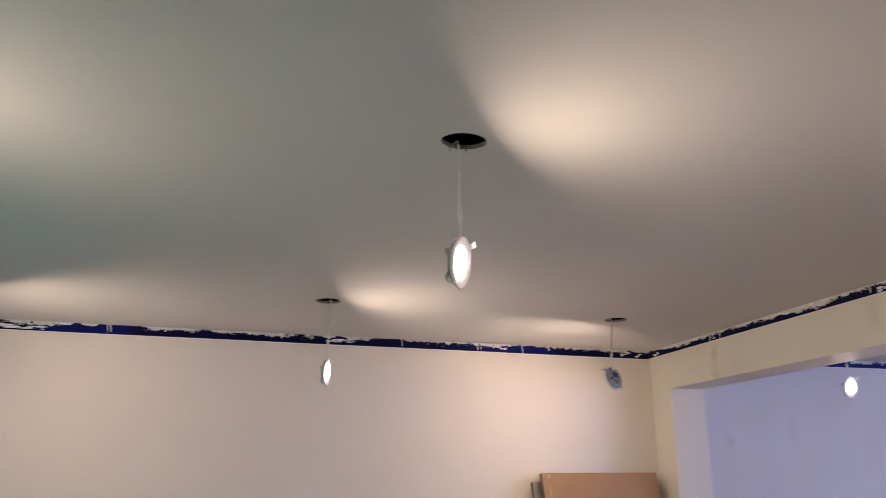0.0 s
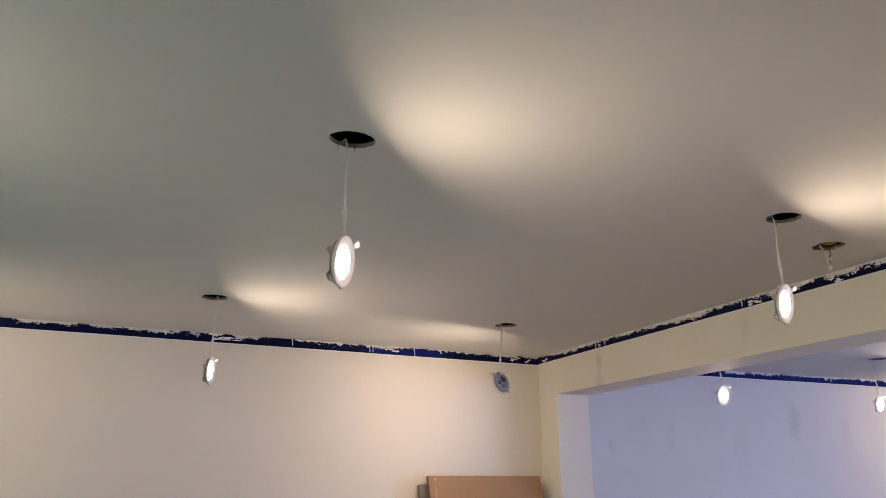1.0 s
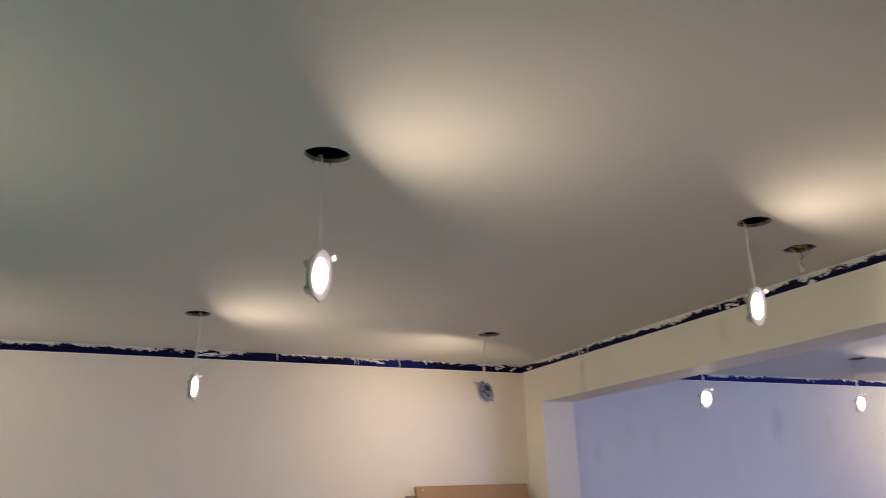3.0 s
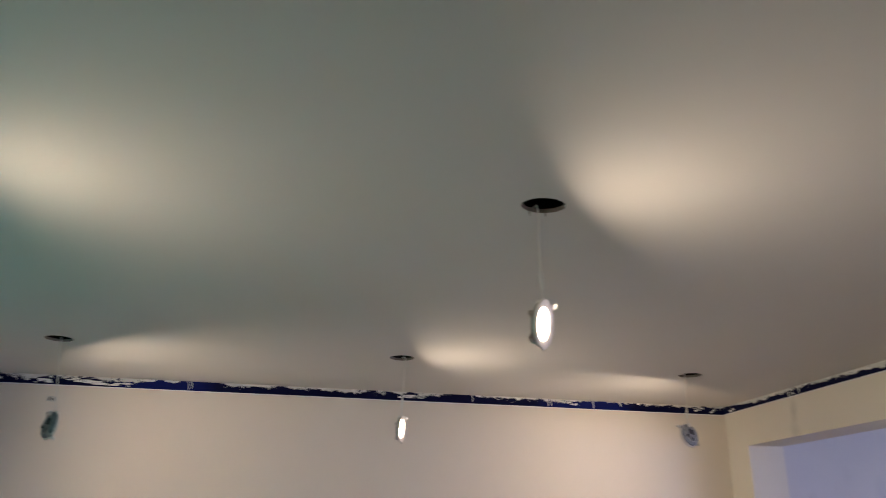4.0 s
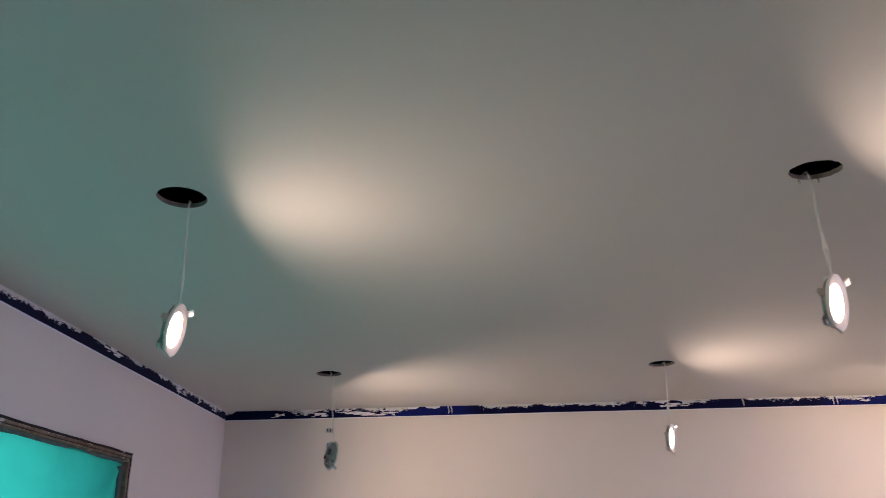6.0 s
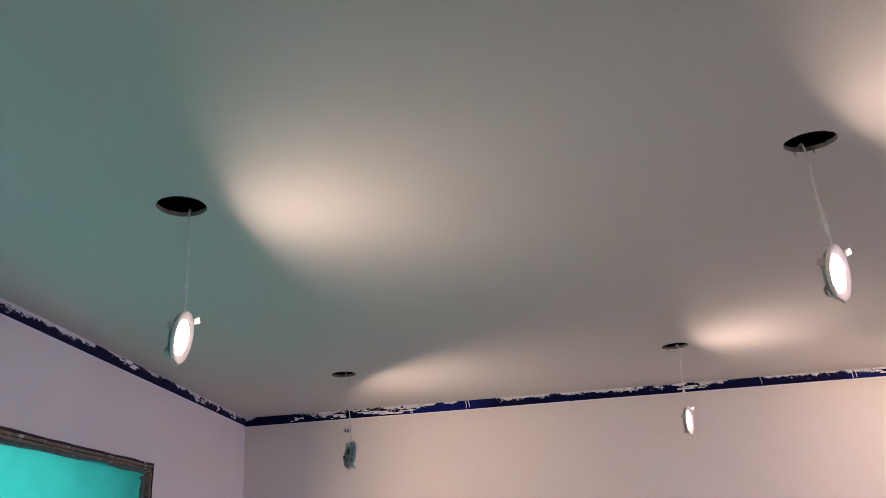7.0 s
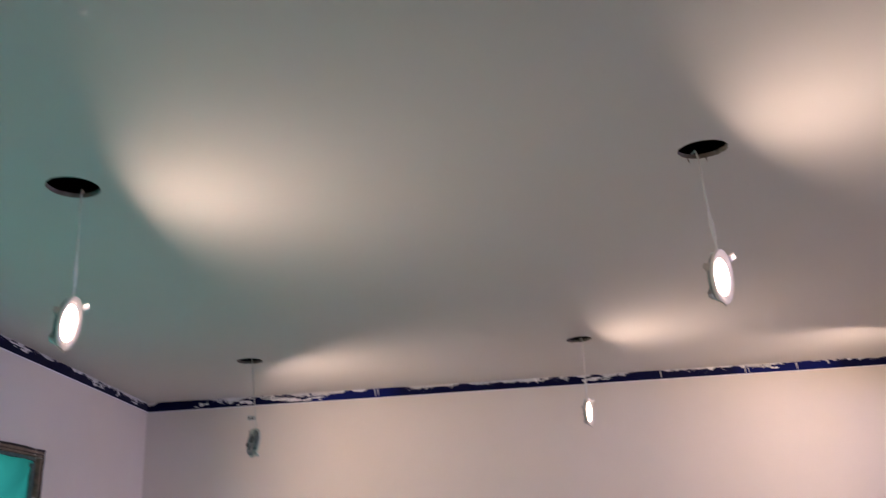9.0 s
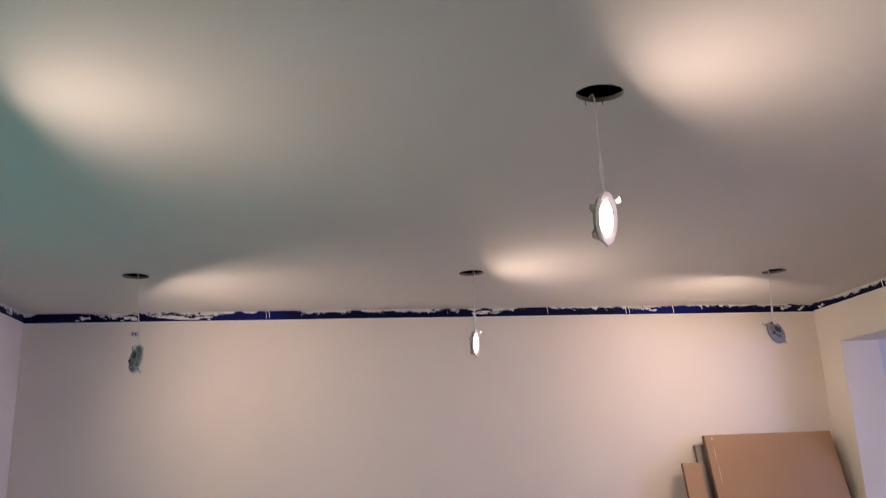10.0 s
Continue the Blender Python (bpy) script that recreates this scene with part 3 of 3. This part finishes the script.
# ---- hanging downlights ----
def clip(bm, ang, forward):
    """A sprung fixing clip on the housing, at an angle from the top of the disc; its arm stands forward or trails behind."""
    m = pose(0, 0, 0, 0, 0, -ang)
    box(bm, (-0.011, 0.062, -0.026), (0.011, 0.078, -0.0235), m)
    box(bm, (-0.010, 0.0765, -0.026), (0.010, 0.079, -0.012), m)
    box(bm, (-0.009, -0.001, -0.001), (0.009, 0.036 if forward else 0.018, 0.001), m @ pose(0, 0.079, -0.012, 40 if forward else -50))
    tube(bm, [m @ Vector((-0.0135, 0.079, -0.015)), m @ Vector((0.0135, 0.079, -0.015))], 0.0034, 8)
    if not forward:
        # the wire that holds the leaf sprung, folded back against the housing
        for x in (-0.009, 0.009):
            tube(bm, [m @ Vector(p) for p in bend([(x, 0.080, -0.014), (x, 0.0865, -0.020), (x * 0.8, 0.0885, -0.027), (0, 0.0885, -0.029)], 4)], 0.0011, 5)


def swung_clip(bm, ang):
    """A clip whose wire lever has sprung round in front of the rim."""
    m = pose(0, 0, 0, 0, 0, -ang)
    box(bm, (-0.011, 0.062, -0.026), (0.011, 0.089, -0.0235), m)
    tube(bm, [m @ Vector((-0.012, 0.089, -0.016)), m @ Vector((0.012, 0.089, -0.016))], 0.0046, 8)
    tube(bm, [m @ Vector(p) for p in bend([(-0.006, 0.091, -0.015), (-0.012, 0.0955, -0.002), (-0.021, 0.0965, 0.009), (-0.034, 0.0935, 0.016)], 5)], 0.0023, 6)
    box(bm, (-0.0035, -0.008, -0.0008), (0.0035, 0.008, 0.0008), m @ pose(-0.030, 0.0950, 0.0140, 30, 0, 60))



TURNED = "round downlight hanging by its cable, lit side facing the wall"


def downlight(name, centre, azimuth, down, hole, label="lit round white downlight hanging by its cable from a cutout", roll=0.0, slack=0.0, plug="cone", clips=(40, -78, -140)):
    """A slim round recessed light hanging out of its hole by its lead. azimuth: compass way that its lens faces, from +y clockwise."""
    a, d = radians(azimuth), radians(down)
    n = Vector((math.sin(a) * math.cos(d), math.cos(a) * math.cos(d), -math.sin(d)))
    up = (Vector((0, 0, 1)) - n * n.z).normalized()
    side = up.cross(n)
    rot = Matrix((side, up, n)).transposed().to_4x4() @ pose(0, 0, 0, 0, 0, roll)
    root = tagged(new(name), label, "downlight", "hanging downlights")
    root.matrix_world = Matrix.Translation(centre) @ rot
    bm = bmesh.new()
    # face dished inward so that the lens brightens the ring
    lathe(bm, [(0.0600, -0.0080), (0.0602, -0.0046), (0.0612, -0.0038), (0.0700, -0.0014), (0.0790, 0.0010), (0.0825, 0.0015), (0.0850, 0.0000), (0.0858, -0.004), (0.0848, -0.0075), (0.0820, -0.0088), (0.0600, -0.0088), (0.0600, -0.0080)], 56)
    part("bezel", bm, BEZEL, root, "white plastic trim ring", True)
    bm = bmesh.new()
    lathe(bm, [(0.0, -0.0055), (0.0572, -0.0058)], 48)
    part("lens", bm, LENS, root, "glowing opal lens")
    data = bpy.data.lights.new("lamp", "AREA")
    data.shape, data.size, data.energy, data.color, data.spread = "DISK", 0.113, LAMP_POWER, WARM, radians(BEAM)
    lamp = new("lamp", data)
    lamp.parent = root
    lamp.matrix_parent_inverse = Matrix.Identity(4)
    lamp.matrix_local = pose(0, 0, -0.0048, 180)
    bm = bmesh.new()
    lathe(bm, [(0.0573, -0.0075), (0.0573, -0.0050), (0.0580, -0.0042), (0.0590, -0.0040), (0.0599, -0.0050), (0.0599, -0.0075), (0.0573, -0.0075)], 48)
    part("lens_rim", bm, PLASTIC, root, "thin rim round the lens", True)
    bm = bmesh.new()
    lathe(bm, [(0.0, -0.0265), (0.058, -0.0265), (0.062, -0.025), (0.066, -0.0215), (0.0735, -0.0205), (0.0755, -0.0185), (0.0755, -0.0090), (0.0, -0.0090)], 48)
    housing = part("housing", bm, HOUSING, root, "grey cast metal back", True)
    for k in range(3):
        bm = bmesh.new()
        lathe(bm, [(0.0, -0.0295), (0.003, -0.029), (0.004, -0.0265), (0.0, -0.0265)], 12, pose(0.048 * math.cos(k * 2.094), 0.048 * math.sin(k * 2.094), 0))
        part("screw", bm, STEEL, housing)
    bm = bmesh.new()
    box(bm, (-0.030, 0.000, -0.0276), (0.022, 0.036, -0.0268), pose(0, 0, 0, 0, 0, 12))
    part("rating_label", bm, LABEL_DARK, housing, "dark printed label")
    bm = bmesh.new()
    box(bm, (0.026, -0.034, -0.0335), (0.046, -0.014, -0.0268), pose(0, 0, 0, 0, 0, 20), bevel=0.002)
    part("terminal_block", bm, LABEL_DARK, housing, "black terminal block")
    bm = bmesh.new()
    lathe(bm, [(0.0500, -0.0266), (0.0500, -0.0292), (0.0545, -0.0292), (0.0545, -0.0266)], 40)
    part("cooling_ring", bm, STEEL, housing, "dull raised ring", True)
    bm = bmesh.new()
    for k in range(5):
        box(bm, (-0.030, -0.024 - k * 0.006, -0.0276), (0.012 - 0.005 * (k % 2), -0.0215 - k * 0.006, -0.0268), pose(0, 0, 0, 0, 0, 20))
    part("printed_lines", bm, LABEL_DARK, housing, "small unreadable print")
    bm = bmesh.new()
    box(bm, (-0.011, 0.052, -0.036), (0.011, 0.079, -0.0225), bevel=0.002)
    part("cable_gland", bm, PLASTIC, housing)
    for ang in clips:
        bm = bmesh.new()
        if ang == -140:
            swung_clip(bm, ang)
        else:
            clip(bm, ang, ang == clips[0])
        spring = part("spring_clip", bm, STEEL, root, "bent spring steel clip")
        if ang == clips[0]:
            # lens light caught by the steel leaf, put in as a white block
            bm = bmesh.new()
            box(bm, (-0.0105, 0.014, -0.0035), (0.0105, 0.036, 0.0035), pose(0, 0, 0, 0, 0, -ang) @ pose(0, 0.079, -0.012, 40), bevel=0.0012)
            part("clip_glint", bm, PLASTIC, spring, "white block painting lens light caught by the clip")
    # the lead, in world metres, brought into the light's own axes
    inv = root.matrix_world.inverted()
    gland = root.matrix_world @ Vector((-0.010, 0.079, -0.013))
    top = Vector(hole)
    bow = Vector((slack, -slack * 0.4, 0))
    pts = bend([Vector((top.x - 0.06, top.y + 0.36, H + 0.0190)), Vector((top.x - 0.01, top.y + 0.05, H + 0.021)), Vector((top.x, top.y - 0.004, H + 0.004)), top.lerp(gland, 0.45) + bow + Vector((0, 0, 0)), gland + Vector((0, 0, 0.045)), gland], 12)
    bm = bmesh.new()
    tube(bm, [inv @ p for p in pts], 0.0032, 8)
    part("cable", bm, CABLE, root, "thin white cable", True)
    if plug == "cone":
        i = min(range(len(pts)), key=lambda k: abs(pts[k].z - (gland.z + 0.088)))
        d0 = (pts[i - 3] - pts[i + 3]).normalized()
        m = inv @ Matrix.Translation(pts[i]) @ d0.to_track_quat("Z", "Y").to_matrix().to_4x4()
        bm = bmesh.new()
        lathe(bm, [(0, 0.062), (0.0035, 0.062), (0.0048, 0.030), (0.0072, 0.008), (0.0085, 0.007), (0.0085, 0.001), (0, 0.001)], 16, m)
        con = part("connector", bm, PLASTIC, root, "white tapered plug", True)
        bm = bmesh.new()
        lathe(bm, [(0, -0.001), (0.0066, -0.001), (0.0070, -0.006), (0.0062, -0.022), (0.0046, -0.050), (0, -0.050)], 16, m)
        part("socket", bm, PLASTIC, con, "", True)
    else:
        i = min(range(len(pts)), key=lambda k: abs(pts[k].z - (gland.z + 0.066)))
        at = inv @ Matrix.Translation(pts[i]) @ pose(0, 0, 0, 8, 4, 10)
        bm = bmesh.new()
        for lo, hi in (((-0.048, -0.010, 0.010), (-0.008, 0.010, 0.014)), ((-0.048, -0.010, -0.014), (-0.008, 0.010, -0.010)),
                       ((-0.048, -0.010, -0.010), (-0.044, 0.010, 0.010)), ((-0.030, -0.008, -0.010), (-0.026, 0.008, 0.010)), ((-0.012, -0.010, -0.010), (-0.006, 0.010, 0.010))):
            box(bm, lo, hi, at, bevel=0.0012)
        con = part("connector", bm, CLEAR, root, "clear plastic plug hanging beside the cable")
        for x in (-0.041, -0.024):
            bm = bmesh.new()
            box(bm, (x, -0.006, -0.007), (x + 0.008, 0.006, 0.007), at)
            part("contact", bm, LABEL_DARK, con, "dark metal contact")
    return root


downlight("downlight", (-0.468, 5.19, 1.931), 54, 9, (-0.510, 5.262, H), plug="clear", clips=(-141, 35), label=TURNED)
downlight("downlight", (1.581, 5.19, 1.987), 114, 5, (1.598, 5.245, H))
downlight("downlight", (3.606, 5.19, 2.014), -20, 13, (3.668, 5.262, H), clips=(50, -145), label=TURNED)
downlight("downlight", (-0.463, 2.68, 2.014), 84, 11, (-0.463, 2.668, H))
downlight("downlight", (1.545, 2.60, 2.009), 130, 8.5, (1.552, 2.645, H))
downlight("downlight", (3.528, 2.585, 2.055), 160, 9, (3.545, 2.612, H))
downlight("downlight", (5.76, 5.20, 2.02), 171, 8, (5.79, 5.27, H))
downlight("downlight", (7.65, 5.15, 2.015), 171, 8, (7.70, 5.22, H))
downlight("downlight", (9.56, 5.13, 2.03), 10, 12, (9.66, 5.22, H), clips=(52, -132, -95), label=TURNED)
downlight("downlight", (5.48, 2.74, 1.955), 171, 8, (5.52, 2.80, H))

# ---- open wiring at the ragged cutout by the header ----
wiring = tagged(new("loose_wiring"), "loose white and yellow wires hanging out of a ragged cutout", "wiring")
wiring.location = (4.102, 2.775, H)
bm = bmesh.new()
tube(bm, bend([(-0.07, 0.03, 0.05), (-0.03, 0.0, 0.012), (0.02, -0.02, 0.016), (0.06, -0.02, 0.06)]), 0.008, 8)
part("yellow_cable", bm, YELLOW, wiring, "yellow sheathed cable", True)
for pts, mat, nm, r in (([(-0.045, 0.02, 0.04), (-0.048, 0.01, 0.0), (-0.046, -0.005, -0.030), (-0.022, 0.0, -0.056), (-0.012, 0.008, -0.080), (0.004, 0.01, -0.102)], CABLE, "white_wire", 0.0036),
                        ([(0.046, 0.0, 0.04), (0.050, -0.005, 0.0), (0.040, -0.008, -0.026), (0.018, -0.004, -0.048), (-0.010, 0.004, -0.070), (0.006, 0.01, -0.100)], CABLE, "white_wire", 0.0030),
                        ([(0.0, 0.0, 0.04), (0.004, 0.0, 0.0), (0.012, 0.004, -0.040), (-0.004, 0.006, -0.066), (0.014, 0.012, -0.094), (0.022, 0.012, -0.118)], COPPER_DARK, "black_wire", 0.0030)):
    bm = bmesh.new()
    tube(bm, bend(pts, 8), r, 6)
    part(nm, bm, mat, wiring, "", True)
bm = bmesh.new()
lathe(bm, [(0, 0.0), (0.006, 0.0), (0.0085, -0.010), (0.0095, -0.026), (0, -0.030)], 12, pose(0.006, 0.01, -0.094))
part("wire_nut", bm, PLASTIC, wiring, "", True)


# ---- panels leaning in the corner ----
def panel(x0, x1, height, thick, foot_y, lean, mat, label, scuffs=()):
    root = tagged(new("leaning_panel"), label, "panel", "panels leaning in the corner")
    root.matrix_world = pose((x0 + x1) / 2, foot_y, 0, -lean)
    w = (x1 - x0) / 2
    bm = bmesh.new()
    box(bm, (-w, 0, 0), (w, thick, height), bevel=0.003)
    part("core", bm, PANEL_EDGE, root, "panel core, shade on its edges painted dark")
    bm = bmesh.new()
    box(bm, (-w + 0.003, -0.003, 0.003), (w - 0.003, -0.0003, height - 0.003))
    face = part("face_sheet", bm, mat, root, "smooth brown face" if mat is PANEL_FACE else "")
    for x, z, sx, sz in scuffs:
        bm = bmesh.new()
        ring = [bm.verts.new((x + sx * math.cos(k) * (1 + 0.4 * noise.noise((k, x * 9, z))), -0.0042, z + sz * math.sin(k))) for k in [2 * math.pi * i / 12 for i in range(12)]]
        f = bm.faces.new(ring)
        out = bmesh.ops.extrude_face_region(bm, geom=[f])
        for v in out["geom"]:
            if isinstance(v, bmesh.types.BMVert):
                v.co.y = -0.0031
        part("scuff", bm, SCUFF, face, "pale chipped scuff")
    return root


panel(3.545, 4.618, 1.430, 0.036, 5.935, 14.5, PANEL_FACE, "large smooth brown door panel leaning against the wall", [(-0.475, 1.40, 0.008, 0.012), (-0.478, 1.28, 0.0028, 0.06), (-0.474, 1.13, 0.0025, 0.07)])
panel(3.495, 4.652, 1.345, 0.030, 6.075, 12.5, PANEL_GREY, "grey board leaning behind the brown panel")
panel(3.330, 3.480, 1.215, 0.032, 5.985, 13.0, PANEL_FACE, "narrow brown board leaning beside the larger panel", [(-0.045, 1.2, 0.003, 0.004)])
